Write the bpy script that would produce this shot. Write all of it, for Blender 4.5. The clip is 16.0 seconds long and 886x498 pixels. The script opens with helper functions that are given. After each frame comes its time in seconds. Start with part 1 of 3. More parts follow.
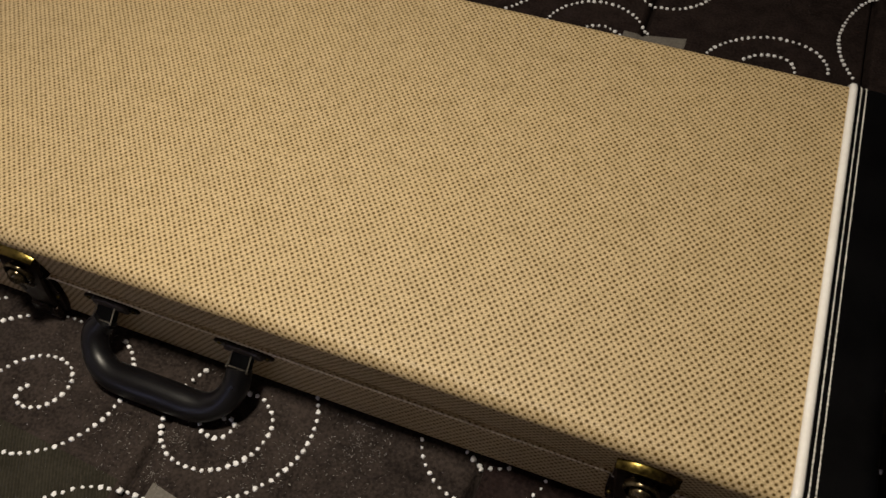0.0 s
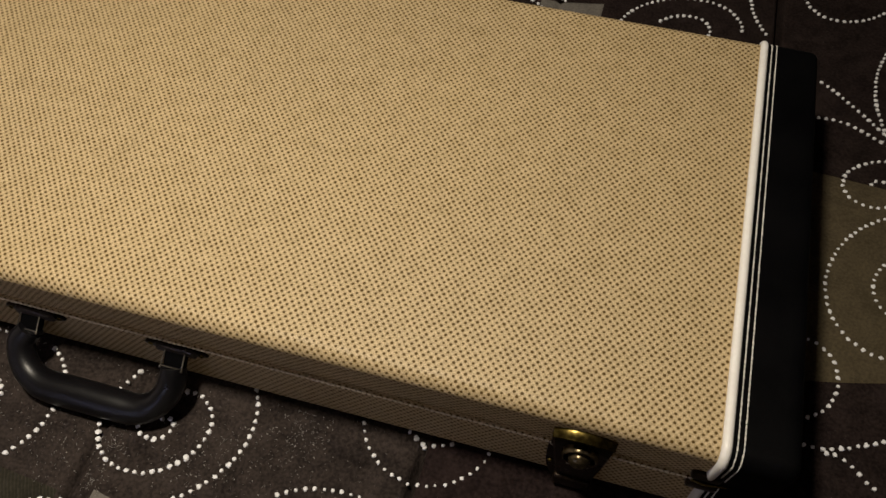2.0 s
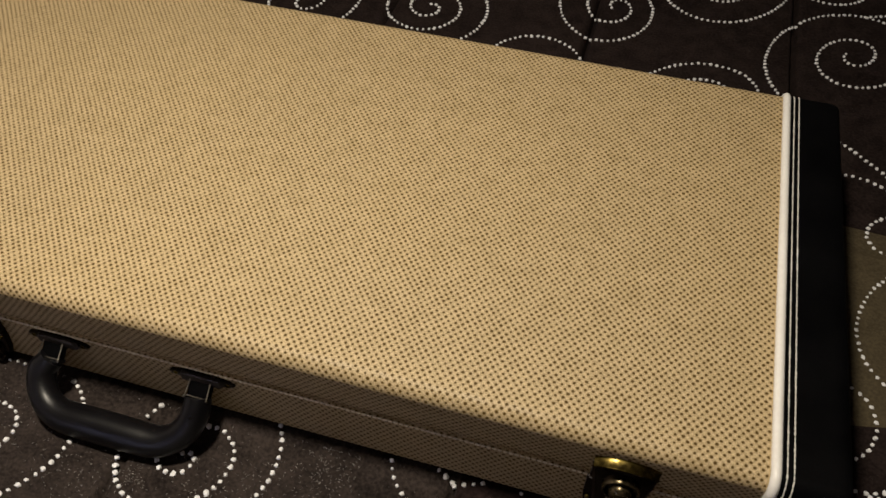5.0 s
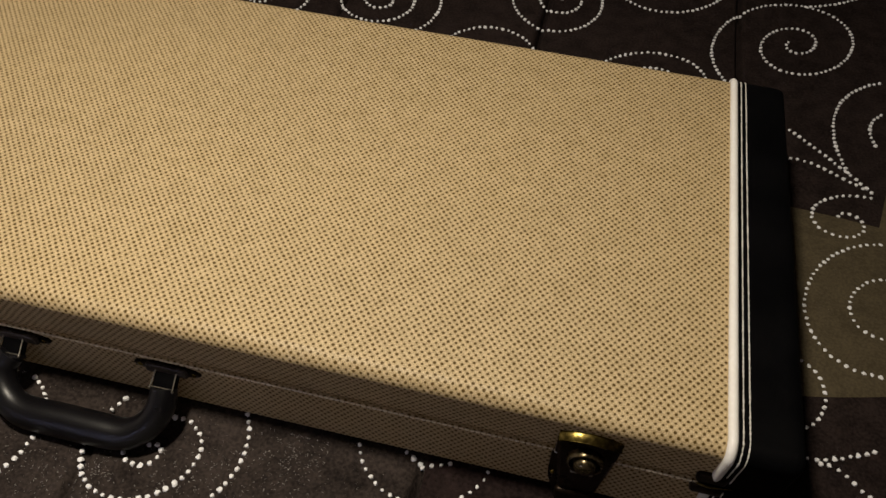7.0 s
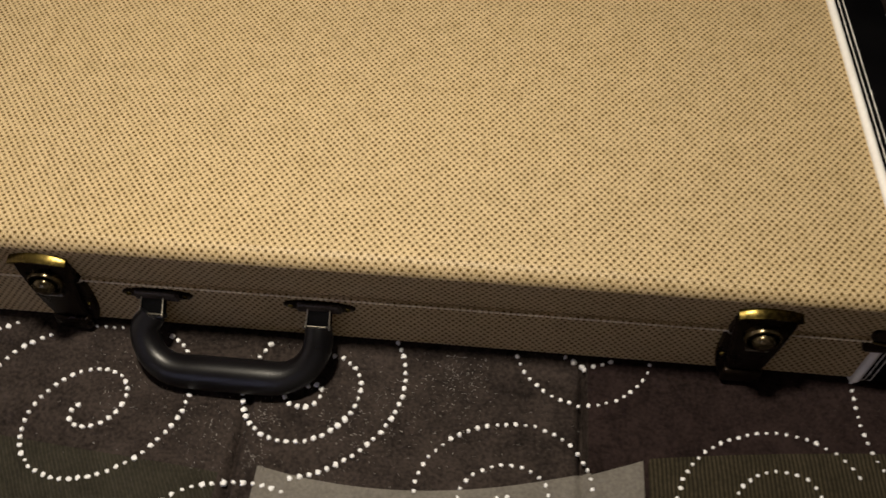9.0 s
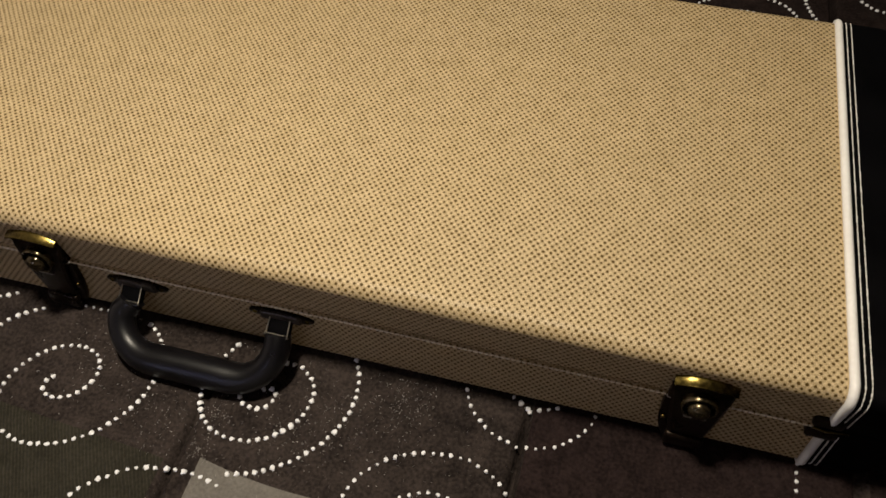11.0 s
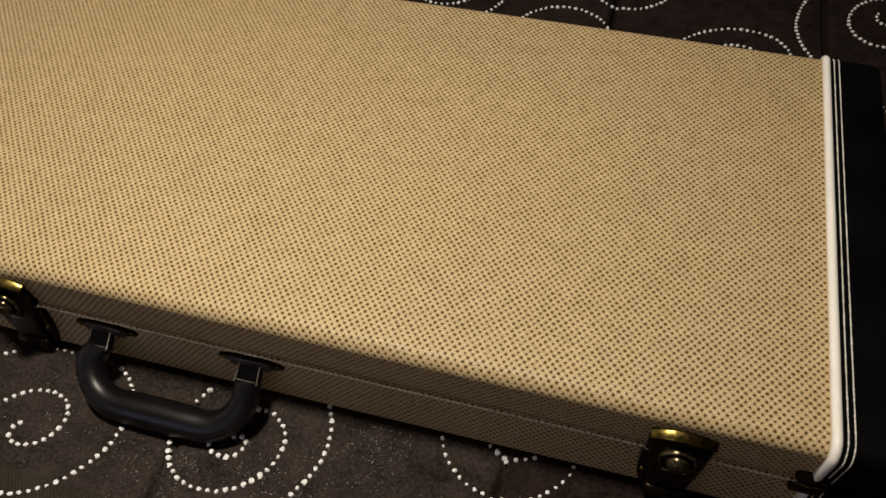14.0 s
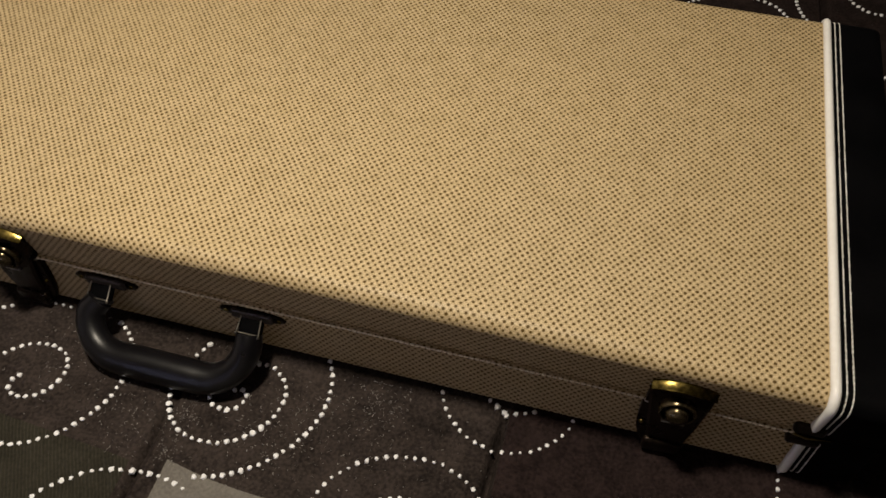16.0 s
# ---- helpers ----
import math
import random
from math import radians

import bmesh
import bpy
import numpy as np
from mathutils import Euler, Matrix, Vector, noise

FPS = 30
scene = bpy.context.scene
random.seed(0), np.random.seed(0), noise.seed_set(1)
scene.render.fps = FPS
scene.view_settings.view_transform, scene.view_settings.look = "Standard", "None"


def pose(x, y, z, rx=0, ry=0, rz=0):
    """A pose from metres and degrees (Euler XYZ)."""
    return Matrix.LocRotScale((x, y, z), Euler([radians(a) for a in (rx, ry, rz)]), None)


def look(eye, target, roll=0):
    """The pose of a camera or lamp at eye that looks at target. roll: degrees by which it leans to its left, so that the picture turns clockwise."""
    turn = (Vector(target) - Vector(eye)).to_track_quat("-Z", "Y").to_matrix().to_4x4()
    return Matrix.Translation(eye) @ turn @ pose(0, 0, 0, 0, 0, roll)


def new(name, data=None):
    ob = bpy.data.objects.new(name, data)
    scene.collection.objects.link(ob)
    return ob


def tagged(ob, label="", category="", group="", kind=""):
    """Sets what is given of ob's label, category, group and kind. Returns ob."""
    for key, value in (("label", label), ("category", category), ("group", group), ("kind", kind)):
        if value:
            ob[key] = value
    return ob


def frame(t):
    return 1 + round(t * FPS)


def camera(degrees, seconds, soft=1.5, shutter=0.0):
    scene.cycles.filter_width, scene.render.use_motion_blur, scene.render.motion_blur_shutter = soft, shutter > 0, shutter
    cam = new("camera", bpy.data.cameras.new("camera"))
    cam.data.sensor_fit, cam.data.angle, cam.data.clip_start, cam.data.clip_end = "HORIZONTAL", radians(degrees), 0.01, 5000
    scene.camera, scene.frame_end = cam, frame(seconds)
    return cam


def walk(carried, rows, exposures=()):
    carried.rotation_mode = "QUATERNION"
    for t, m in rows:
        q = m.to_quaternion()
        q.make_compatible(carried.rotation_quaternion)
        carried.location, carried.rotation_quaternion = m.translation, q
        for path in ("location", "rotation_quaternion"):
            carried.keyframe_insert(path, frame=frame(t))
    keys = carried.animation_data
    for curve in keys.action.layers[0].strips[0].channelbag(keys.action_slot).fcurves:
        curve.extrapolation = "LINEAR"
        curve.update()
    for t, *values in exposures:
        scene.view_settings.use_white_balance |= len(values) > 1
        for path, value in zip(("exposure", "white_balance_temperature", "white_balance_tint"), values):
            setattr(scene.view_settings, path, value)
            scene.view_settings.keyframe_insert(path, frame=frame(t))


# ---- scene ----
cam = camera(55.64, 16.0, shutter=0.4)
ROWS = [
    (0, -0.1124, -0.2268, 0.5577, 22.45, -53.03, -1.60),
    (0.5, -0.1085, -0.2151, 0.5612, 21.07, -54.31, -1.85),
    (1, -0.1077, -0.2156, 0.5633, 19.55, -54.79, -2.01),
    (1.5, -0.1010, -0.2160, 0.5605, 18.60, -55.12, -2.18),
    (2, -0.1023, -0.2176, 0.5615, 16.33, -55.07, -0.67),
    (2.5, -0.1077, -0.2258, 0.5564, 14.58, -53.92, 0.20),
    (2.7, -0.1090, -0.2119, 0.5714, 13.19, -54.00, 1.39),
    (3, -0.1007, -0.2337, 0.5697, 12.37, -48.04, 1.57),
    (3.5, -0.1085, -0.2618, 0.5667, 13.46, -47.38, 1.47),
    (3.7, -0.1251, -0.2514, 0.5574, 14.10, -48.69, 1.44),
    (4, -0.1277, -0.2435, 0.5476, 15.85, -50.22, 0.19),
    (4.5, -0.1231, -0.2498, 0.5358, 16.36, -48.93, 0.04),
    (5, -0.1193, -0.2596, 0.5294, 15.58, -48.22, 0.90),
    (5.2, -0.1225, -0.2631, 0.5241, 14.54, -48.06, 1.63),
    (7.3, -0.1223, -0.2736, 0.5305, 10.68, -48.27, 3.07),
    (7.5, -0.1268, -0.2738, 0.5266, 10.66, -48.32, 2.71),
    (7.8, -0.1640, -0.2718, 0.5324, 8.67, -49.98, 2.47),
    (8, -0.1974, -0.2779, 0.5236, 7.37, -50.50, 1.76),
    (8.2, -0.2256, -0.2763, 0.5175, 7.09, -51.55, 0.44),
    (8.5, -0.2565, -0.2802, 0.5094, 6.10, -52.84, -0.32),
    (8.8, -0.2553, -0.2944, 0.5073, 5.91, -52.91, -1.08),
    (9, -0.2439, -0.2999, 0.5110, 6.25, -52.71, -0.82),
    (9.2, -0.2262, -0.3053, 0.5161, 7.23, -52.58, 0.00),
    (11.3, -0.1528, -0.2804, 0.5313, 15.96, -50.87, -1.22),
    (11.5, -0.1471, -0.2721, 0.5324, 15.95, -50.43, -1.36),
    (12, -0.1470, -0.2633, 0.5300, 15.46, -50.45, -1.13),
    (12.5, -0.1541, -0.2559, 0.5335, 15.47, -50.80, -0.84),
    (13, -0.1460, -0.2607, 0.5306, 16.83, -49.87, -1.81),
    (13.5, -0.1457, -0.2612, 0.5312, 16.32, -49.92, -1.42),
    (14, -0.1423, -0.2639, 0.5275, 16.70, -49.81, -1.77),
    (14.5, -0.1402, -0.2657, 0.5273, 16.42, -49.62, -1.71),
    (15, -0.1394, -0.2716, 0.5242, 16.02, -49.85, -1.50),
    (15.5, -0.1374, -0.2723, 0.5173, 15.69, -50.47, -0.59),
    (16, -0.1484, -0.2803, 0.5169, 15.38, -51.12, -0.24),
]


def aim(x, y, z, yaw, pitch, roll):
    return pose(x, y, z, 90 + pitch, 0, yaw) @ pose(0, 0, 0, 0, 0, roll)


walk(cam, [(t, aim(x, y, z, yaw, pitch, roll)) for t, x, y, z, yaw, pitch, roll in ROWS],
     [(0, -0.06), (2.5, -0.04), (5, 0.03), (8.5, -0.02), (9, 0.20), (9.6, 0.14), (11.5, 0.13), (12.5, 0.04), (13, 0.04), (16, 0.02)])

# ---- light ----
# bluish sky, there only to feed cool fill through the added window
world = bpy.data.worlds.new("cool_fill_sky")
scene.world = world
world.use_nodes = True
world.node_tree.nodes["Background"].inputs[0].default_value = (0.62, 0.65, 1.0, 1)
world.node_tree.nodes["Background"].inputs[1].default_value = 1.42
# the room's one lamp, hanging over the handle
lamp_data = bpy.data.lights.new("hanging_bulb", "AREA")
lamp_data.shape, lamp_data.size, lamp_data.energy = "DISK", 0.115, 7.85
lamp_data.spread = radians(150)
lamp_data.color = (1.0, 0.889, 0.714)
lamp = new("hanging_bulb", lamp_data)
lamp.matrix_world = look((-0.385, 0.000, 1.06), (-0.430, -0.01, 0.0))

# ---- materials ----


def material(name, rough=0.6, metal=0.0):
    m = bpy.data.materials.new(name)
    m.use_nodes = True
    b = m.node_tree.nodes["Principled BSDF"]
    b.inputs["Roughness"].default_value = rough
    b.inputs["Metallic"].default_value = metal
    return m, m.node_tree, b


def node(tree, kind, op=None, **kw):
    n = tree.nodes.new(kind)
    if op:
        n.operation = op
    for k, v in kw.items():
        n.inputs[k].default_value = v
    return n


def calc(tree, op, a, b=0.0, c=None):
    """One arithmetic node; a, b and c are numbers or outputs."""
    n = tree.nodes.new("ShaderNodeMath")
    n.operation = op
    for i, v in enumerate((a, b, c)):
        if v is None:
            continue
        if isinstance(v, (int, float)):
            n.inputs[i].default_value = v
        else:
            tree.links.new(v, n.inputs[i])
    return n.outputs[0]


def smooth(tree, value, lo, hi, out_lo=0.0, out_hi=1.0):
    n = tree.nodes.new("ShaderNodeMapRange")
    n.interpolation_type = "SMOOTHSTEP"
    for k, v in (("From Min", lo), ("From Max", hi), ("To Min", out_lo), ("To Max", out_hi)):
        n.inputs[k].default_value = v
    tree.links.new(value, n.inputs["Value"])
    return n.outputs[0]


def blend(tree, fac, a, b):
    n = tree.nodes.new("ShaderNodeMix")
    n.data_type = "RGBA"
    tree.links.new(fac, n.inputs["Factor"])
    for i, v in ((6, a), (7, b)):
        if isinstance(v, tuple):
            n.inputs[i].default_value = (*v, 1)
        else:
            tree.links.new(v, n.inputs[i])
    return n.outputs[2]


def grains(tree, *scales, detail=4.0, stretch=(1, 1, 1)):
    co = tree.nodes.new("ShaderNodeTexCoord")
    mp = node(tree, "ShaderNodeMapping", Scale=stretch)
    tree.links.new(co.outputs["Object"], mp.inputs["Vector"])
    out = []
    for s in scales:
        n = node(tree, "ShaderNodeTexNoise", Scale=s, Detail=detail)
        tree.links.new(mp.outputs[0], n.inputs["Vector"])
        out.append(n.outputs[0])
    return out


def relief(tree, shader, height, strength, depth):
    bp = node(tree, "ShaderNodeBump", Strength=strength, Distance=depth)
    tree.links.new(height, bp.inputs["Height"])
    tree.links.new(bp.outputs[0], shader.inputs["Normal"])


def plain(name, dark, light, rough=0.6, metal=0.0, fine=500.0, broad=25.0, bump=0.2, depth=0.0003, gloss=0.08, spec=0.5):
    """A surface with mottling at two scales, uneven gloss and fine relief."""
    m, t, b = material(name, rough, metal)
    f, g = grains(t, fine, broad)
    both = calc(t, "ADD", calc(t, "MULTIPLY", f, 0.5), calc(t, "MULTIPLY", g, 0.5))
    t.links.new(blend(t, smooth(t, both, 0.36, 0.64), dark, light), b.inputs["Base Color"])
    t.links.new(smooth(t, g, 0.3, 0.7, rough - gloss, rough + gloss), b.inputs["Roughness"])
    b.inputs["Specular IOR Level"].default_value = spec
    relief(t, b, f, bump, depth)
    return m


def tweed():
    """Woven tan vinyl with staggered brown dots."""
    px, py = 0.00475, 0.00288
    m, t, b = material("tan_tweed", 0.5)
    uv = t.nodes.new("ShaderNodeUVMap")
    wob = node(t, "ShaderNodeTexNoise", Scale=40.0, Detail=2.0)
    t.links.new(uv.outputs[0], wob.inputs["Vector"])
    sep = t.nodes.new("ShaderNodeSeparateXYZ")
    t.links.new(uv.outputs[0], sep.inputs[0])
    u = calc(t, "ADD", sep.outputs[0], calc(t, "MULTIPLY_ADD", wob.outputs[0], 0.0012, -0.0006))
    v = calc(t, "ADD", sep.outputs[1], calc(t, "MULTIPLY_ADD", wob.outputs[0], -0.0010, 0.0005))
    rows = calc(t, "DIVIDE", v, py)
    row = calc(t, "FLOOR", rows)
    cols = calc(t, "ADD", calc(t, "DIVIDE", u, px), calc(t, "MULTIPLY", row, 0.5))
    col = calc(t, "FLOOR", cols)
    du = calc(t, "MULTIPLY", calc(t, "SUBTRACT", calc(t, "SUBTRACT", cols, col), 0.5), px)
    dv = calc(t, "MULTIPLY", calc(t, "SUBTRACT", calc(t, "SUBTRACT", rows, row), 0.5), py)
    cell = t.nodes.new("ShaderNodeCombineXYZ")
    t.links.new(col, cell.inputs[0])
    t.links.new(row, cell.inputs[1])
    rnd = t.nodes.new("ShaderNodeTexWhiteNoise")
    t.links.new(cell.outputs[0], rnd.inputs["Vector"])
    off = t.nodes.new("ShaderNodeSeparateColor")
    t.links.new(rnd.outputs["Color"], off.inputs[0])
    eu = calc(t, "ADD", du, calc(t, "MULTIPLY_ADD", off.outputs[1], 0.0003, -0.00015))
    ev = calc(t, "ADD", dv, calc(t, "MULTIPLY_ADD", off.outputs[2], 0.0003, -0.00015))
    dist = calc(t, "SQRT", calc(t, "ADD", calc(t, "MULTIPLY", eu, eu), calc(t, "MULTIPLY", ev, ev)))
    dist = calc(t, "ADD", dist, calc(t, "MULTIPLY_ADD", rnd.outputs["Value"], 0.0003, -0.00015))
    spot = smooth(t, dist, 0.00116, 0.00074)
    # pale knots half-way between two dots of a row
    gap = calc(t, "SUBTRACT", calc(t, "ABSOLUTE", du), px / 2)
    knot = smooth(t, calc(t, "SQRT", calc(t, "ADD", calc(t, "MULTIPLY", gap, gap), calc(t, "MULTIPLY", dv, dv))), 0.00125, 0.00030)
    # threads that cross between the dots
    thread = calc(t, "SINE", calc(t, "MULTIPLY", calc(t, "ADD", du, dv), 2 * math.pi / 0.0011))
    f, g, h = grains(t, 1500.0, 60.0, 6.0)
    mix = calc(t, "ADD", calc(t, "MULTIPLY", f, 0.88), calc(t, "MULTIPLY", g, 0.12))
    cloth = blend(t, smooth(t, mix, 0.34, 0.66), (0.285, 0.211, 0.100), (0.625, 0.482, 0.280))
    cloth = blend(t, smooth(t, h, 0.4, 0.65, 0.0, 0.10), cloth, (0.60, 0.44, 0.21))
    cloth = blend(t, calc(t, "MULTIPLY", knot, 0.36), cloth, (0.72, 0.575, 0.37))
    t.links.new(blend(t, spot, cloth, (0.095, 0.054, 0.011)), b.inputs["Base Color"])
    t.links.new(smooth(t, g, 0.3, 0.7, 0.44, 0.56), b.inputs["Roughness"])
    t.links.new(calc(t, "MULTIPLY_ADD", spot, -0.22, 0.42), b.inputs["Specular IOR Level"])
    high = calc(t, "ADD", calc(t, "MULTIPLY", spot, -1.0), calc(t, "ADD", calc(t, "ADD", calc(t, "MULTIPLY", thread, 0.12), calc(t, "MULTIPLY", knot, 0.5)), calc(t, "MULTIPLY", f, 0.35)))
    relief(t, b, high, 0.5, 0.0003)
    return m


def quilt(name, dark, light, rib=0.0, tilt=0.0, lint=0.0, rough=0.85, depth=0.42):
    """Brushed bedspread cloth; rib: the spacing of its cords in metres; lint: how much pale fluff clings to it."""
    m, t, b = material(name, rough)
    f, g, h = grains(t, 420.0, 55.0, 7.0, detail=6.0)
    mix = calc(t, "ADD", calc(t, "MULTIPLY", f, 0.48), calc(t, "ADD", calc(t, "MULTIPLY", g, 0.32), calc(t, "MULTIPLY", h, 0.20)))
    colour = blend(t, smooth(t, mix, 0.31, 0.68), dark, light)
    height = f
    if rib:
        co = t.nodes.new("ShaderNodeTexCoord")
        sep = t.nodes.new("ShaderNodeSeparateXYZ")
        t.links.new(co.outputs["Object"], sep.inputs[0])
        along = calc(t, "ADD", sep.outputs[0], calc(t, "MULTIPLY", sep.outputs[1], tilt))
        along = calc(t, "ADD", along, calc(t, "MULTIPLY", g, 0.0022))
        cord = calc(t, "SINE", calc(t, "MULTIPLY", along, 2 * math.pi / rib))
        colour = blend(t, smooth(t, cord, -0.9, 0.9, 0.0, depth), colour, tuple(c * 0.35 for c in dark))
        height = calc(t, "ADD", calc(t, "MULTIPLY", f, 0.4), calc(t, "MULTIPLY", cord, -0.6))
    if lint:
        a, c = grains(t, 900.0, 11.0, detail=1.5)
        fluff = calc(t, "MULTIPLY", smooth(t, a, 0.69, 0.77), smooth(t, c, 0.50, 0.66))
        colour = blend(t, calc(t, "MULTIPLY", fluff, lint), colour, (0.33, 0.31, 0.29))
    t.links.new(colour, b.inputs["Base Color"])
    b.inputs["Specular IOR Level"].default_value = 0.06
    relief(t, b, calc(t, "ADD", height, calc(t, "MULTIPLY", g, 2.2)), 0.6, 0.0007)
    return m


TWEED = tweed()
LEATHER = plain("black_leather", (0.0007, 0.0007, 0.0010), (0.0019, 0.0019, 0.0024), 0.6, fine=1100.0, bump=0.35, spec=0.06)
PIPING = plain("white_vinyl", (0.84, 0.82, 0.79), (0.90, 0.89, 0.86), 0.42, fine=300.0, bump=0.05)
THREAD = plain("pale_thread", (0.60, 0.58, 0.53), (0.80, 0.78, 0.73), 0.75, fine=2500.0, bump=0.5)
SEAM_THREAD = plain("grey_thread", (0.66, 0.58, 0.44), (0.86, 0.78, 0.62), 0.8, fine=2500.0, bump=0.5)
BRASS = plain("aged_brass", (0.060, 0.044, 0.012), (0.170, 0.126, 0.036), 0.27, 1.0, fine=420.0, broad=60.0, bump=0.08, gloss=0.06)
BRONZE = plain("dark_bronze", (0.008, 0.005, 0.004), (0.026, 0.017, 0.011), 0.32, 0.7, fine=500.0, broad=80.0, bump=0.12, gloss=0.1, spec=0.2)
BUTTON = plain("tarnished_brass", (0.045, 0.035, 0.019), (0.160, 0.124, 0.070), 0.24, 0.9, fine=500.0, broad=80.0, bump=0.08, gloss=0.08)
# paler than the mount's bronze, to paint the bridge's lit top
BRIDGE = plain("lit_top_bronze", (0.026, 0.021, 0.020), (0.074, 0.063, 0.059), 0.5, 0.4, fine=500.0, broad=90.0, bump=0.12, spec=0.3)
# for the worn wires, and for strips that paint glints
STEEL = plain("worn_wire_and_glint", (0.18, 0.16, 0.13), (0.40, 0.37, 0.32), 0.34, 1.0, bump=0.05)
GRIP = plain("black_grip_plastic", (0.0024, 0.0022, 0.0028), (0.0044, 0.0041, 0.0052), 0.32, fine=800.0, bump=0.25, gloss=0.05, spec=0.34)
COVER = quilt("black_brown_cloth", (0.0090, 0.0069, 0.0064), (0.047, 0.0365, 0.0325), lint=0.6)
PLUM = quilt("reddish_brown_cloth", (0.0066, 0.0041, 0.0040), (0.0275, 0.0180, 0.0172), lint=0.15)
FAR_CLOTH = quilt("dark_plum_cloth", (0.0064, 0.0043, 0.0040), (0.028, 0.0195, 0.0180), lint=0.2)
TAUPE = quilt("taupe_cloth", (0.105, 0.096, 0.086), (0.172, 0.159, 0.143), lint=0.3)
OLIVE = quilt("olive_brown_cloth", (0.050, 0.040, 0.024), (0.094, 0.075, 0.046), lint=0.2)
CORD = quilt("ribbed_brown_cloth", (0.026, 0.022, 0.014), (0.058, 0.048, 0.031), rib=0.0027, depth=0.75)
CORD_TILT = quilt("ribbed_dark_cloth", (0.021, 0.019, 0.014), (0.044, 0.040, 0.030), rib=0.0027, tilt=0.6, depth=0.30)
PRINT = plain("white_flock", (0.72, 0.72, 0.74), (0.88, 0.89, 0.92), 0.8, fine=2500.0, broad=200.0, bump=0.5)
FLUFF = plain("lint_fibre", (0.14, 0.13, 0.12), (0.44, 0.42, 0.40), 0.9, fine=300.0, broad=120.0, bump=0.0)
# lilac, to tint the light that the unseen walls throw back
WALL = plain("lilac_bounce_paint", (0.70, 0.66, 0.73), (0.75, 0.71, 0.78), 0.85, fine=80.0, broad=3.0)
# dark taupe, so that less light bounces in from the right
TAUPE_WALL = plain("dark_bounce_paint", (0.32, 0.22, 0.16), (0.38, 0.27, 0.20), 0.85, fine=80.0, broad=3.0)
FRAME_PAINT = plain("white_gloss_paint", (0.74, 0.73, 0.70), (0.80, 0.79, 0.76), 0.35, fine=120.0, broad=5.0, bump=0.05)
GLASS, glass_tree, glass_shader = material("window_glass", 0.0)
glass_shader.inputs["Transmission Weight"].default_value = 1.0
glass_shader.inputs["IOR"].default_value = 1.45
FLOOR = plain("floor_carpet", (0.20, 0.17, 0.14), (0.30, 0.26, 0.22), 0.9, fine=400.0, broad=6.0)

# ---- building helpers ----


def part(name, bm, mat, parent=None, label="", sharp=40):
    me = bpy.data.meshes.new(name)
    bmesh.ops.recalc_face_normals(bm, faces=bm.faces)
    bm.to_mesh(me)
    bm.free()
    me.materials.append(mat)
    if sharp:
        me.polygons.foreach_set("use_smooth", [True] * len(me.polygons))
        me.set_sharp_from_angle(angle=radians(sharp))
    ob = new(name, me)
    if parent:
        ob.parent = parent
    return tagged(ob, label)


def thing(name, label, category, group=""):
    return tagged(new(name), label, category, group)


def box(bm, lo, hi):
    lo, hi = Vector(lo), Vector(hi)
    bmesh.ops.create_cube(bm, size=1, matrix=Matrix.Translation((lo + hi) / 2) @ Matrix.Diagonal((*(hi - lo), 1)))
    return bm


def rounded_box(lo, hi, r, seg=3):
    bm = box(bmesh.new(), lo, hi)
    bmesh.ops.bevel(bm, geom=list(bm.edges), offset=r, segments=seg, affect="EDGES", profile=0.5)
    return bm


def tube(bm, pts, r, seg=10, closed=False, flat=1.0, up0=None):
    """A round or flattened rod along points; r may be a function of the way along, 0 to 1."""
    pts = [Vector(p) for p in pts]
    n, rings, up = len(pts), [], up0 and Vector(up0)
    for i, p in enumerate(pts):
        a = pts[(i - 1) % n] if closed or i else p
        b = pts[(i + 1) % n] if closed or i < n - 1 else p
        d = (b - a).normalized()
        if up is None:
            up = d.orthogonal().normalized()
        up = (up - d * up.dot(d)).normalized()
        side = d.cross(up)
        rr = r(i / (n - 1)) if callable(r) else r
        ring = []
        for k in range(seg):
            c, s = math.cos(2 * math.pi * k / seg), math.sin(2 * math.pi * k / seg)
            ring.append(bm.verts.new(p + rr * (flat * c * up + s * side)))
        rings.append(ring)
    for i in range(n if closed else n - 1):
        q, w = rings[i], rings[(i + 1) % n]
        for k in range(seg):
            bm.faces.new((q[k], q[(k + 1) % seg], w[(k + 1) % seg], w[k]))
    if not closed:
        bm.faces.new(rings[0])
        bm.faces.new(rings[-1])
    return bm


def turned(profile, centre, axis=(0, -1, 0), seg=24):
    """A solid of revolution: (radius, height) pairs about an axis."""
    bm = bmesh.new()
    q = Vector((0, 0, 1)).rotation_difference(Vector(axis))
    rings = []
    for r, h in profile:
        ring = []
        for k in range(seg):
            a = 2 * math.pi * k / seg
            ring.append(bm.verts.new(Vector(centre) + q @ Vector((r * math.cos(a), r * math.sin(a), h))))
        rings.append(ring)
    for q1, q2 in zip(rings, rings[1:]):
        for k in range(seg):
            bm.faces.new((q1[k], q1[(k + 1) % seg], q2[(k + 1) % seg], q2[k]))
    bm.faces.new(rings[0])
    bm.faces.new(rings[-1])
    return bm


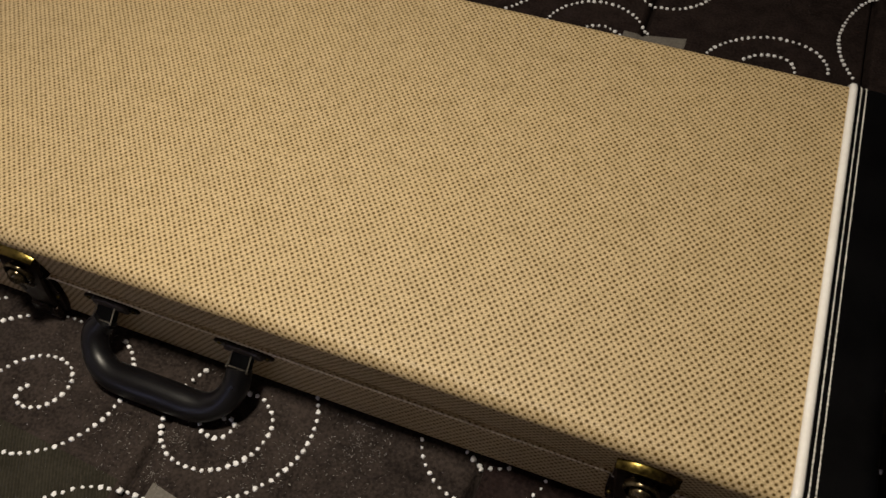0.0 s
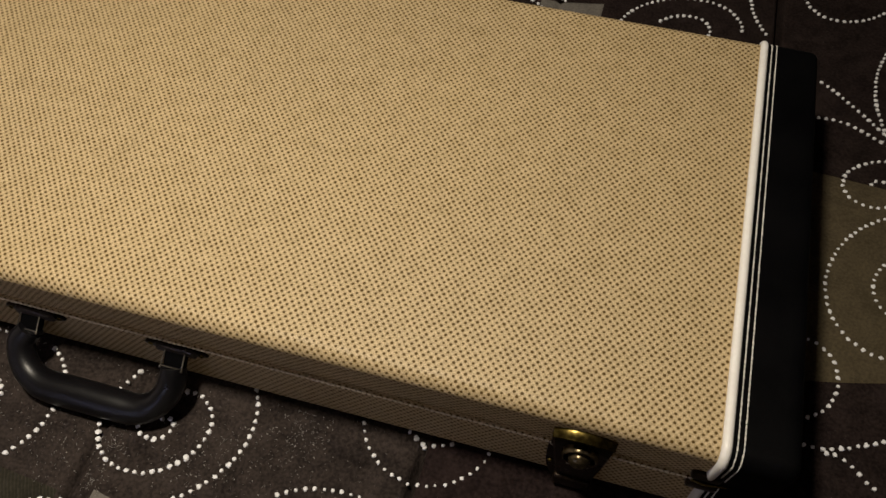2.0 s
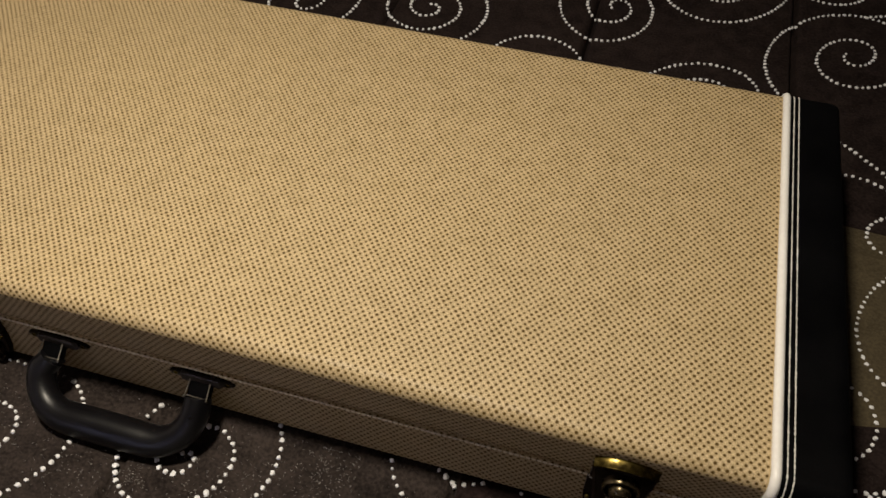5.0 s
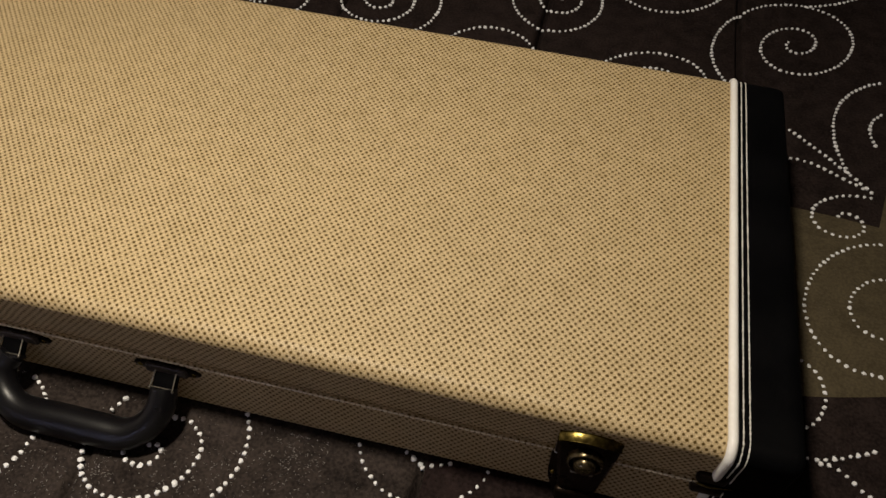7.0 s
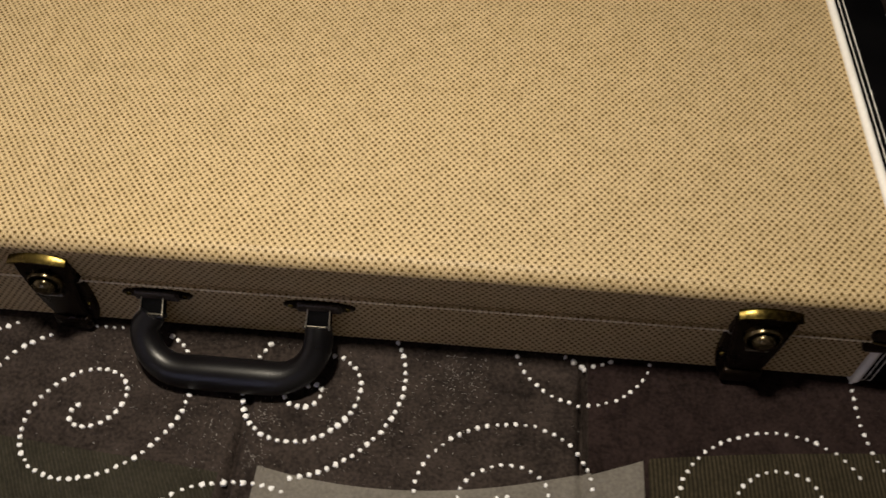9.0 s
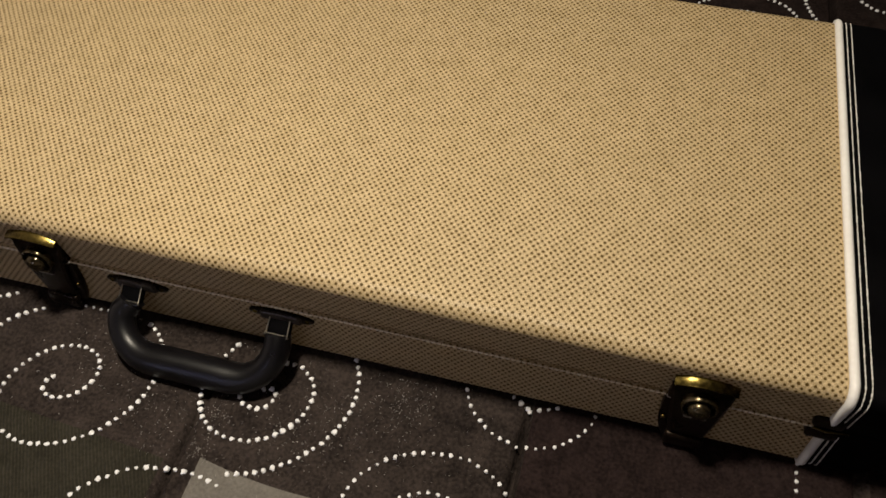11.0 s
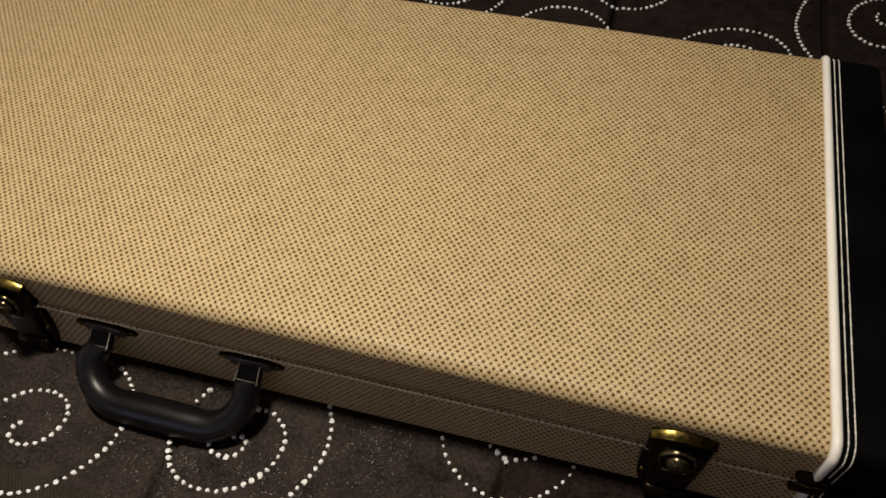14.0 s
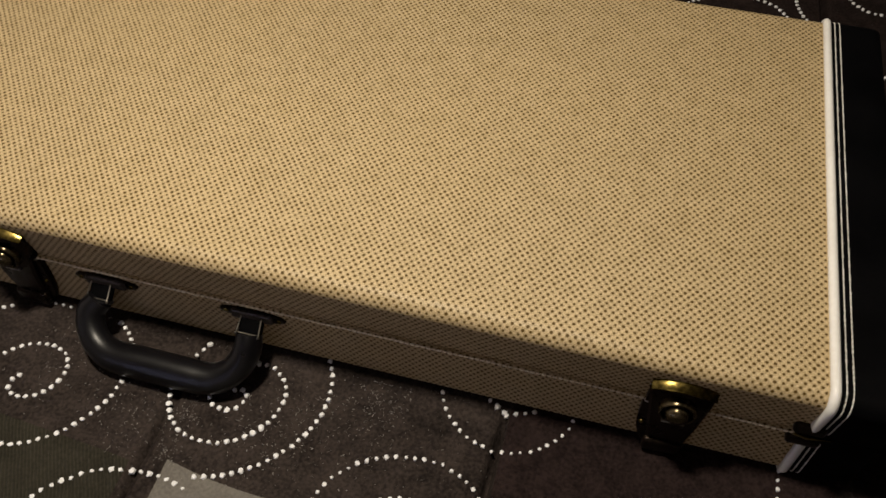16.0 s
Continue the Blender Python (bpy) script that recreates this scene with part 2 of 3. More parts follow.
def plate(outline, y0, y1, round_=0.0006):
    """An upright plate: its outline in x and z, from depth y0 to the front at y1."""
    bm = bmesh.new()
    back = [bm.verts.new((x, y0, z)) for x, z in outline]
    face = bm.faces.new(back)
    out = bmesh.ops.extrude_face_region(bm, geom=[face])
    for v in out["geom"]:
        if isinstance(v, bmesh.types.BMVert):
            v.co.y = y1
    front = [e for e in bm.edges if all(abs(v.co.y - y1) < 1e-7 for v in e.verts)]
    if round_:
        bmesh.ops.bevel(bm, geom=front, offset=round_, segments=2, affect="EDGES", profile=0.5)
    return bm


# ---- the case's outline ----
W, H, SEAM, LEFT = 0.3595, 0.0995, 0.0535, -0.945


LEAN = 0.0050  # the lid's front leans out towards its top edge


def lid_line(grow=0.0, r=0.0095, z0=SEAM, n=8, wide=W):
    """Across the case: up the leaning front, over the top, down the back."""
    pts = [(-grow - LEAN * (z0 - SEAM) / (H - r - SEAM), z0)]
    for cy, a0 in ((r - LEAN, 180), (wide - r, 90)):
        for i in range(n + 1):
            a = radians(a0 - 90 * i / n)
            pts.append((cy + (r + grow) * math.cos(a), H - r + (r + grow) * math.sin(a)))
    pts.append((wide + grow, z0))
    return pts


def base_line(grow=0.0, r=0.007, z1=SEAM - 0.0007, n=5):
    """Across the case: down the front, under the bottom, up the back."""
    pts = [(-grow, z1)]
    for cy, a0 in ((r, 180), (W - r, 270)):
        for i in range(n + 1):
            a = radians(a0 + 90 * i / n)
            pts.append((cy + (r + grow) * math.cos(a), 0.0 + r + (r + grow) * math.sin(a)))
    pts.append((W + grow, z1))
    return pts


def loft(sections):
    """Closed solid through (x, outline) sections, with u along x and v along the outline."""
    bm = bmesh.new()
    uv = bm.loops.layers.uv.new("UVMap")
    rings, ways = [], []
    for x, line in sections:
        d = [0.0]
        for a, b in zip(line, line[1:]):
            d.append(d[-1] + math.dist(a, b))
        rings.append([bm.verts.new((x, y, z)) for y, z in line])
        ways.append((x, d))
    for i in range(len(rings) - 1):
        for j in range(len(rings[0]) - 1):
            f = bm.faces.new((rings[i][j], rings[i + 1][j], rings[i + 1][j + 1], rings[i][j + 1]))
            for lp, (a, b) in zip(f.loops, ((i, j), (i + 1, j), (i + 1, j + 1), (i, j + 1))):
                lp[uv].uv = (ways[a][0], ways[a][1][b])
        bm.faces.new((rings[i][0], rings[i][-1], rings[i + 1][-1], rings[i + 1][0]))
    bm.faces.new(rings[0])
    bm.faces.new(rings[-1])
    return bm


def resample(pts, step):
    """Points at even steps along a polyline."""
    pts = [Vector(p) for p in pts]
    out, left = [pts[0].copy()], step
    for a, b in zip(pts, pts[1:]):
        d, at = (b - a).length, 0.0
        while d - at >= left:
            at += left
            out.append(a.lerp(b, at / d))
            left = step
        left -= d - at
    return out


def stitches(path, pitch, length, r, mat, parent, label):
    """A row of short stitches along a path."""
    bm = bmesh.new()
    pts = resample(path, pitch)
    for a, b in zip(pts, pts[1:]):
        f = length / pitch
        j = random.uniform(-0.00012, 0.00012)
        a2, b2 = a.lerp(b, (1 - f) / 2), a.lerp(b, (1 + f) / 2)
        s = Vector((j, 0, 0))
        thick = r * random.uniform(0.75, 1.2)
        tube(bm, [a2 + s, a2.lerp(b2, 0.5) + s * 0.5, b2 - s], lambda k: thick * (1.0 if 0.2 < k < 0.8 else 0.62), 6)
    return part("stitching", bm, mat, parent, label)


# ---- room ----
def slab(name, lo, hi, mat, label):
    return tagged(part(name, box(bmesh.new(), lo, hi), mat, None, label, 0), "", "", "", "structure")


# the walls stay unseen; their distance sets how much light they bounce
X0, X1, Y0, Y1, Z0, Z1 = -1.12, 1.90, -0.92, 1.75, -0.55, 1.75
slab("floor", (X0, Y0, Z0 - 0.07), (X1, Y1, Z0), FLOOR, "dim carpeted bedroom floor")
slab("ceiling", (X0, Y0, Z1), (X1, Y1, Z1 + 0.1), WALL, "plain painted ceiling")
slab("wall_north", (X0 - 0.1, Y1, Z0 - 0.07), (X1 + 0.1, Y1 + 0.1, Z1 + 0.1), WALL, "unseen wall tinted lilac for its bounced light")
slab("wall_west", (X0 - 0.1, Y0, Z0 - 0.07), (X0, Y1, Z1 + 0.1), WALL, "unseen wall tinted lilac for its bounced light")
slab("wall_east", (X1, Y0, Z0 - 0.07), (X1 + 0.1, Y1, Z1 + 0.1), TAUPE_WALL, "unseen wall darkened to bounce less light")

# unseen wall along the bed; its window is added for cool fill light
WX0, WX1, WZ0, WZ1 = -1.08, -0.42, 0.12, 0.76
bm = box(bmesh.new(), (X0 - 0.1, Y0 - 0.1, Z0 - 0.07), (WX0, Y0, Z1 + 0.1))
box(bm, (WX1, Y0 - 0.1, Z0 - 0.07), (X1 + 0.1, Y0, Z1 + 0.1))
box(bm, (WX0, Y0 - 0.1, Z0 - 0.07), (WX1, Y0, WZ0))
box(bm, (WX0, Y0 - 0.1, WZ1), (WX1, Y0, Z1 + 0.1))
tagged(part("wall_south", bm, WALL, None, "unseen wall tinted lilac, with an added window", 0), "", "", "", "structure")
window = tagged(new("fill_window"), "unseen window added for cool fill light", "", "", "structure")
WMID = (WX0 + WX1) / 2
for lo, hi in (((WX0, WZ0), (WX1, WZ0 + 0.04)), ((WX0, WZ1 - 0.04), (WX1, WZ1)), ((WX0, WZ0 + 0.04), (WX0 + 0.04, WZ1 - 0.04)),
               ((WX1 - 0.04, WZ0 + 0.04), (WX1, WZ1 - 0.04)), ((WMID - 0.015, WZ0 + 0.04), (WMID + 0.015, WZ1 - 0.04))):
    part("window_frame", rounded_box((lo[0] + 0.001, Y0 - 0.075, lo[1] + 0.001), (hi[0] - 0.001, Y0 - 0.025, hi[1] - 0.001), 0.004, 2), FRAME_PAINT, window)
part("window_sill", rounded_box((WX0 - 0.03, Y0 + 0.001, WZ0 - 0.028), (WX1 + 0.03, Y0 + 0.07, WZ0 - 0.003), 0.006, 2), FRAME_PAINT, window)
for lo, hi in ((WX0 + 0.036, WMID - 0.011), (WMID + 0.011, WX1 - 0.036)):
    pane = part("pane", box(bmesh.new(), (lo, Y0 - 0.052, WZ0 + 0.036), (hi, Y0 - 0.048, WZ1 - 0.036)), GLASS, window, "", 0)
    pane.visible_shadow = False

# ---- bedspread ----
QUILT_LINES = [-0.845, -0.6245, -0.404, -0.1795, 0.039, 0.2595, 0.48]


def cover_z(x, y, seams=1.0):
    """Height of the cloth: soft waves, sunken quilting lines, flat under the case."""
    z = 0.0022 * math.sin(7.1 * x + 1.3 * math.sin(3 * y)) * math.sin(6.3 * y + 0.8)
    z += 0.0012 * math.sin(23 * x + 11 * y) * math.sin(19 * y - 5 * x + 1)
    for q in QUILT_LINES:
        d = abs(x - q - 0.0015 * math.sin(9 * y))
        if d < 0.02:
            deep = 0.0065 if q == -0.404 else 0.0115
            z -= seams * deep * max(0.0, 1 - d / 0.0048) ** 1.2 + 0.0012 * (1 - d / 0.02)
    near = max(LEFT - 0.05 - x, x - 0.05, -y, y - W, 0.0)
    return (z - 0.0012) * min(near / 0.02, 1.0) - 0.0008 * (1 - min(near / 0.02, 1.0))


def steps(lo, hi, step, extra=()):
    out = {round(lo + i * (hi - lo) / round((hi - lo) / step), 5) for i in range(round((hi - lo) / step) + 1)}
    return sorted(out | {round(e, 5) for e in extra})


bedspread = thing("bedspread", "dark brown patchwork bedspread with white dotted swirls", "bedspread")
bm = bmesh.new()
xs = steps(-1.06, 0.72, 0.014, [q + d for q in QUILT_LINES for d in (-0.008, -0.0048, -0.0032, -0.0016, 0, 0.0016, 0.0032, 0.0048, 0.008)])
ys = steps(-0.76, 1.30, 0.014, [0.0, W])
grid = [[bm.verts.new((x, y, cover_z(x, y))) for y in ys] for x in xs]
for i in range(len(xs) - 1):
    for j in range(len(ys) - 1):
        bm.faces.new((grid[i][j], grid[i + 1][j], grid[i + 1][j + 1], grid[i][j + 1]))
# the sides hang down to the floor
rim = [grid[i][0] for i in range(len(xs))] + [grid[-1][j] for j in range(1, len(ys))]
rim += [grid[i][-1] for i in range(len(xs) - 2, -1, -1)] + [grid[0][j] for j in range(len(ys) - 2, 0, -1)]
low_edge = []
for k, v in enumerate(rim):
    out = Vector((v.co.x + 0.170, v.co.y - 0.270, 0)).normalized() * (0.03 + 0.015 * math.sin(k * 0.35))
    low_edge.append(bm.verts.new((v.co.x + out.x, v.co.y + out.y, -0.545)))
for k in range(len(rim)):
    n = (k + 1) % len(rim)
    bm.faces.new((rim[k], low_edge[k], low_edge[n], rim[n]))
# the far and right parts take a darker, redder copy of the cloth
for f in bm.faces:
    c = f.calc_center_median()
    f.material_index = 1 if c.y > 0.30 or c.x > 0.05 else 0
part("cover", bm, COVER, bedspread, "black-brown brushed cloth with quilting lines", 60).data.materials.append(FAR_CLOTH)


def cubic(a, b, c, d, t):
    return (1 - t) ** 3 * a + 3 * t * (1 - t) ** 2 * b + 3 * t * t * (1 - t) * c + t ** 3 * d


def patch(x0, x1, low, high, mat, label, lift=0.0010):
    """A sewn-on patch from x0 to x1 between two curved edges, each given by four heights."""
    bm = bmesh.new()
    n, m = max(8, round((x1 - x0) / 0.0022)), 40
    rows = []
    for i in range(n + 1):
        t = i / n
        x = x0 + (x1 - x0) * t
        lo, hi = cubic(*low, t), cubic(*high, t)
        rows.append([(x, lo + (hi - lo) * j / m) for j in range(m + 1)])
    top = [[bm.verts.new((x, y, cover_z(x, y, 0.25) + (lift if 0 < i < n and 0 < j < m else 0.0001))) for j, (x, y) in enumerate(r)] for i, r in enumerate(rows)]
    for i in range(n):
        for j in range(m):
            bm.faces.new((top[i][j], top[i + 1][j], top[i + 1][j + 1], top[i][j + 1]))
    return part("patch", bm, mat, bedspread, label, 70)


patch(-0.388, -0.141, (-0.33, -0.33, -0.33, -0.33), (-0.097, -0.114, -0.102, -0.068), TAUPE, "pale taupe patch with a curved edge")
patch(-0.1765, 0.0365, (-0.33, -0.33, -0.33, -0.33), (0.012, 0.012, 0.012, 0.012), PLUM, "dark reddish brown patch", 0.0004)
patch(0.046, 0.330, (0.112, 0.122, 0.170, 0.185), (0.327, 0.320, 0.310, 0.300), OLIVE, "olive brown patch")
patch(0.158, 0.330, (0.309, 0.303, 0.296, 0.290), (0.315, 0.580, 0.500, 0.470), OLIVE, "olive brown patch", 0.0014)
patch(0.050, 0.330, (0.742, 0.715, 0.800, 0.830), (0.98, 0.98, 0.98, 0.98), OLIVE, "olive brown patch")
patch(-0.1395, 0.060, (-0.33, -0.33, -0.33, -0.33), (-0.067, -0.056, -0.050, -0.046), CORD, "ribbed brown patch")
patch(-0.640, -0.412, (-0.33, -0.33, -0.33, -0.33), (-0.085, -0.092, -0.098, -0.104), CORD_TILT, "ribbed dark patch")
patch(-0.200, -0.137, (0.375, 0.375, 0.375, 0.375), (0.491, 0.492, 0.495, 0.500), TAUPE, "pale taupe patch")


def dots(path, label="white dotted swirl", size=1.0, step=0.0064):
    """Raised round dots strung along a path on the cloth."""
    bm = bmesh.new()
    for p in resample([(x, y, 0) for x, y in path], step):
        x, y = p.x + random.gauss(0, 0.00022), p.y + random.gauss(0, 0.00022)
        r, z, turn = size * random.uniform(0.00125, 0.00195), cover_z(p.x, p.y, 0.3) + 0.0011, random.uniform(0, 6)
        oval = random.uniform(0.82, 1.12)
        rings = []
        for rr, h in ((1.05, -0.0016), (1.0, 0.0002), (0.62, 0.0006)):
            ring = []
            for k in range(9):
                a = turn + 2 * math.pi * k / 9
                q = r * rr * random.uniform(0.66, 1.26)
                ring.append(bm.verts.new((x + q * math.cos(a), y + q * oval * math.sin(a), z + h)))
            rings.append(ring)
        for q1, q2 in zip(rings, rings[1:]):
            for k in range(9):
                bm.faces.new((q1[k], q1[(k + 1) % 9], q2[(k + 1) % 9], q2[k]))
        bm.faces.new(rings[-1])
    return part("dotted_swirl", bm, PRINT, bedspread, label, 50)


def spiral(cx, cy, dx, dy, r0, r1, r2, sx, sxy, turn, a0, span, size=1.0, step=0.0064):
    """A loosening spiral round (cx, cy) that drifts by (dx, dy) a radian, slightly oval."""
    path = []
    for i in range(241):
        u = span * i / 240
        r = r0 + r1 * u + r2 * u * u
        c, s = r * math.cos(a0 + u), turn * r * math.sin(a0 + u)
        path.append((cx + dx * u + (1 + sx) * c + sxy * s, cy + dy * u + sxy * c + (1 - sx) * s))
    dots(path, "white dotted swirl", size, step)


def trail(ax, ay, bx, by, cx, cy, dx, dy, size=1.0, step=0.0064):
    """A dotted stem along a bent line."""
    dots([(cubic(ax, bx, cx, dx, i / 60), cubic(ay, by, cy, dy, i / 60)) for i in range(61)], "white dotted stem", size, step)


spiral(-0.5137, -0.0674, 0.00073, -0.00023, 0.00470, 0.00449, 0.00011, 0.012, 0.101, 1, 2.78, 10.96, step=0.0060)
spiral(-0.3660, -0.0407, 0.00037, 0.00026, 0.00367, 0.00229, 0.00015, -0.004, 0.083, -1, -1.89, 12.10, step=0.0060)
spiral(-0.3943, -0.1900, 0.00000, 0.00000, 0.08076, 0.00000, 0.00000, 0.000, 0.000, -1, 3.76, 1.34)
spiral(-0.2327, -0.1133, -0.00044, 0.00106, 0.00888, 0.00170, 0.00011, 0.109, 0.077, -1, -2.29, 14.87, 0.85)
spiral(-0.0602, -0.0945, -0.00206, -0.00042, 0.02532, 0.00082, 0.00047, 0.084, 0.118, -1, 3.59, 8.72, 0.8)
spiral(-0.1801, 0.0129, 0.00000, 0.00000, 0.04769, 0.00000, 0.00000, 0.000, 0.000, 1, 3.45, 2.55, 0.8)
spiral(0.1543, 0.2228, 0.00014, 0.00179, 0.02868, 0.00208, 0.00042, -0.065, 0.170, 1, 1.63, 9.45)
spiral(0.1285, 0.3241, 0.00083, -0.00167, 0.00522, -0.00050, 0.00066, 0.082, 0.057, -1, 2.74, 8.68)
spiral(0.2146, 0.4511, 0.00000, 0.00000, 0.05021, 0.00000, 0.00000, 0.000, 0.000, 1, 2.36, 1.27)
spiral(-0.5027, 0.5150, -0.00031, 0.00087, 0.00694, 0.00221, 0.00034, -0.099, -0.019, 1, 1.91, 14.14)
spiral(-0.3639, 0.5451, 0.00002, 0.00022, 0.00626, 0.00335, 0.00008, -0.063, 0.002, -1, -1.63, 15.19)
spiral(-0.2703, 0.6782, -0.00261, 0.00194, 0.04340, -0.00453, 0.00127, -0.180, 0.021, 1, 3.32, 9.24)
spiral(-0.1602, 0.6105, -0.00036, 0.00000, 0.00640, 0.00390, 0.00008, -0.144, 0.017, -1, 2.79, 13.24)
spiral(-0.2256, 0.4530, -0.00039, 0.00048, 0.02885, 0.00659, -0.00019, -0.092, -0.016, -1, 4.27, 7.81)
spiral(-0.0606, 0.4771, -0.00105, 0.00009, 0.02306, 0.00288, 0.00023, 0.089, 0.160, -1, 3.82, 8.72)
spiral(-0.0484, 0.7047, -0.00015, 0.00079, 0.00391, 0.00428, 0.00012, -0.128, 0.065, 1, -3.06, 16.01)
spiral(0.0998, 0.5945, 0.00002, -0.00022, 0.00996, 0.00230, 0.00034, -0.068, 0.126, 1, -3.48, 13.82)
spiral(0.0891, 0.7459, -0.00073, -0.00142, 0.01106, 0.00658, -0.00030, -0.015, 0.071, -1, 1.13, 8.27)
spiral(-0.7705, 0.5578, 0.00000, 0.00000, 0.04619, 0.00000, 0.00000, 0.000, 0.000, 1, 3.97, 1.87)
trail(-0.3096, 0.0014, -0.282, -0.0431, -0.3241, -0.0957, -0.3678, -0.105, step=0.0060)
trail(0.0006, -0.001, -0.0003, -0.0259, 0.0004, -0.0522, 0.0152, -0.0735, 0.7)
trail(-0.1789, -0.0069, -0.1724, -0.0047, -0.1657, -0.0032, -0.1594, -0.0003)
trail(-0.5832, -0.0421, -0.5765, -0.0293, -0.5662, -0.0192, -0.5528, -0.0134)
trail(-0.5955, -0.014, -0.5905, -0.0108, -0.5845, -0.0088, -0.5807, -0.0039)
trail(0.0806, 0.4401, 0.109, 0.4151, 0.1337, 0.3861, 0.1594, 0.3582)
trail(0.0784, 0.3918, 0.1067, 0.3964, 0.1273, 0.3745, 0.151, 0.3641)
trail(0.1834, 0.5416, 0.1254, 0.5145, 0.1178, 0.4329, 0.1387, 0.3805)
trail(0.0756, 0.1515, 0.1079, 0.1435, 0.1032, 0.0969, 0.0752, 0.0855)
trail(0.0754, 0.0646, 0.0949, 0.0627, 0.1137, 0.075, 0.1311, 0.0827)
trail(0.0906, 0.0627, 0.1057, 0.0661, 0.1126, 0.0501, 0.124, 0.0444)
trail(0.1143, 0.6776, 0.1498, 0.6884, 0.1792, 0.7118, 0.202, 0.7404)
trail(-0.856, 0.4918, -0.8451, 0.5059, -0.8212, 0.5088, -0.8089, 0.4948)
trail(0.1291, 0.7948, 0.1424, 0.7596, 0.1866, 0.7717, 0.2017, 0.7978)
trail(-0.5330, -0.0050, -0.5240, -0.0050, -0.5130, -0.0045, -0.4990, -0.0040, 0.6)
trail(-0.5020, 0.6110, -0.4800, 0.6150, -0.4560, 0.6240, -0.4370, 0.6330)
trail(-0.2000, 0.7150, -0.2050, 0.6900, -0.2120, 0.6580, -0.2210, 0.6340)
trail(-0.1923, 0.0006, -0.1885, -0.0015, -0.1840, -0.0045, -0.1789, -0.0069)

# ---- lint ----
def lint(spots):
    """Pale fibres and specks; each spot: x, y, spread, how many."""
    bm = bmesh.new()
    for cx, cy, spread, count in spots:
        for k in range(count):
            x, y = random.gauss(cx, spread), min(random.gauss(cy, spread), -0.006)
            a, size = random.uniform(0, 6.3), random.choice((0.0004, 0.0006, 0.0009, 0.0015))
            pts = []
            for i in range(4):
                pts.append((x, y, cover_z(x, y) + 0.0005 + 0.0005 * math.sin(i)))
                x, y, a = x + size * math.cos(a) / 3, y + size * math.sin(a) / 3, a + random.uniform(-0.8, 0.8)
            tube(bm, pts, random.uniform(0.00008, 0.00021), 4)
    ob = part("lint", bm, FLUFF, None, "pale lint fibres clinging to the dark bedspread")
    return tagged(ob, "pale lint fibres clinging to the dark bedspread", "lint", "", "stuff")


lint([(-0.388, -0.062, 0.006, 60), (-0.391, -0.090, 0.006, 60), (-0.306, -0.045, 0.016, 130), (-0.430, -0.070, 0.018, 130),
      (-0.490, -0.050, 0.022, 90), (-0.345, -0.075, 0.025, 120), (-0.250, -0.055, 0.025, 50), (-0.385, -0.020, 0.016, 30),
      (-0.268, -0.022, 0.011, 120), (-0.258, -0.034, 0.014, 70), (-0.500, -0.022, 0.020, 50), (-0.334, -0.060, 0.012, 60)])

# ---- guitar case ----
case = thing("guitar_case", "tan tweed guitar case with black leather ends on a bedspread", "guitar case")
lid = part("lid", loft([(LEFT * (1 - i / 6), lid_line(r=0.0120 - 0.0025 * i / 6, wide=W + 0.003 * (1 - i / 6))) for i in range(7)]), TWEED, case, "tan tweed lid")
body = part("body", loft([(LEFT + (0 - LEFT) * i / 6, base_line()) for i in range(7)]), TWEED, case, "tan tweed lower body")
# black strip in place of the shade inside the seam
part("seam_dark", rounded_box((LEFT + 0.002, 0.0015, SEAM - 0.004), (-0.002, 0.004, SEAM + 0.002), 0.0004, 1), LEATHER, case, "black strip for the shade between lid and body")
# added ridge that carries the seam stitches out into the lamplight
ridge_line = [(0.0010, 0.0545), (-0.0022, 0.0547), (-0.0026, 0.0555), (-0.0022, 0.0563), (0.0010, 0.0567)]
part("low_edge", loft([(LEFT + 0.004, ridge_line), (-0.003, ridge_line)]), TWEED, lid, "added ridge behind the seam stitching")
stitches([(x, -0.0034, 0.0556) for x in (LEFT + 0.01, -0.004)], 0.0036, 0.0029, 0.00080, SEAM_THREAD, lid, "pale stitching along the seam")


def cap_sections(line, side):
    secs = []
    for dx, g in ((0, 0.0012), (0.034, 0.0012), (0.0385, 0.0009), (0.0415, 0.0002), (0.0432, -0.0010), (0.0442, -0.0026), (0.0445, -0.0040)):
        secs.append((dx if side > 0 else LEFT - dx, line(g)))
    return secs


def clip(x, side):
    """Dark folded clip that holds the piping's ends at the seam."""
    lo, hi = x - 0.009, x + 0.010
    c = part("piping_clip", rounded_box((lo, -0.0050, 0.0572), (hi, 0.003, 0.0675), 0.0026), BRONZE, case, "dark folded clip over the piping ends")
    part("clip_flange", rounded_box((lo - 0.001, -0.0056, 0.0450), (hi, 0.003, 0.0555), 0.0024), BRONZE, c)
    part("clip_edge", tube(bmesh.new(), [(lo + 0.001, -0.0050, 0.0572), (x, -0.0060, 0.0564), (hi + 0.004, -0.0040, 0.0560)], 0.0006, 6), BRASS, c, "thin brass line between clip and flange")


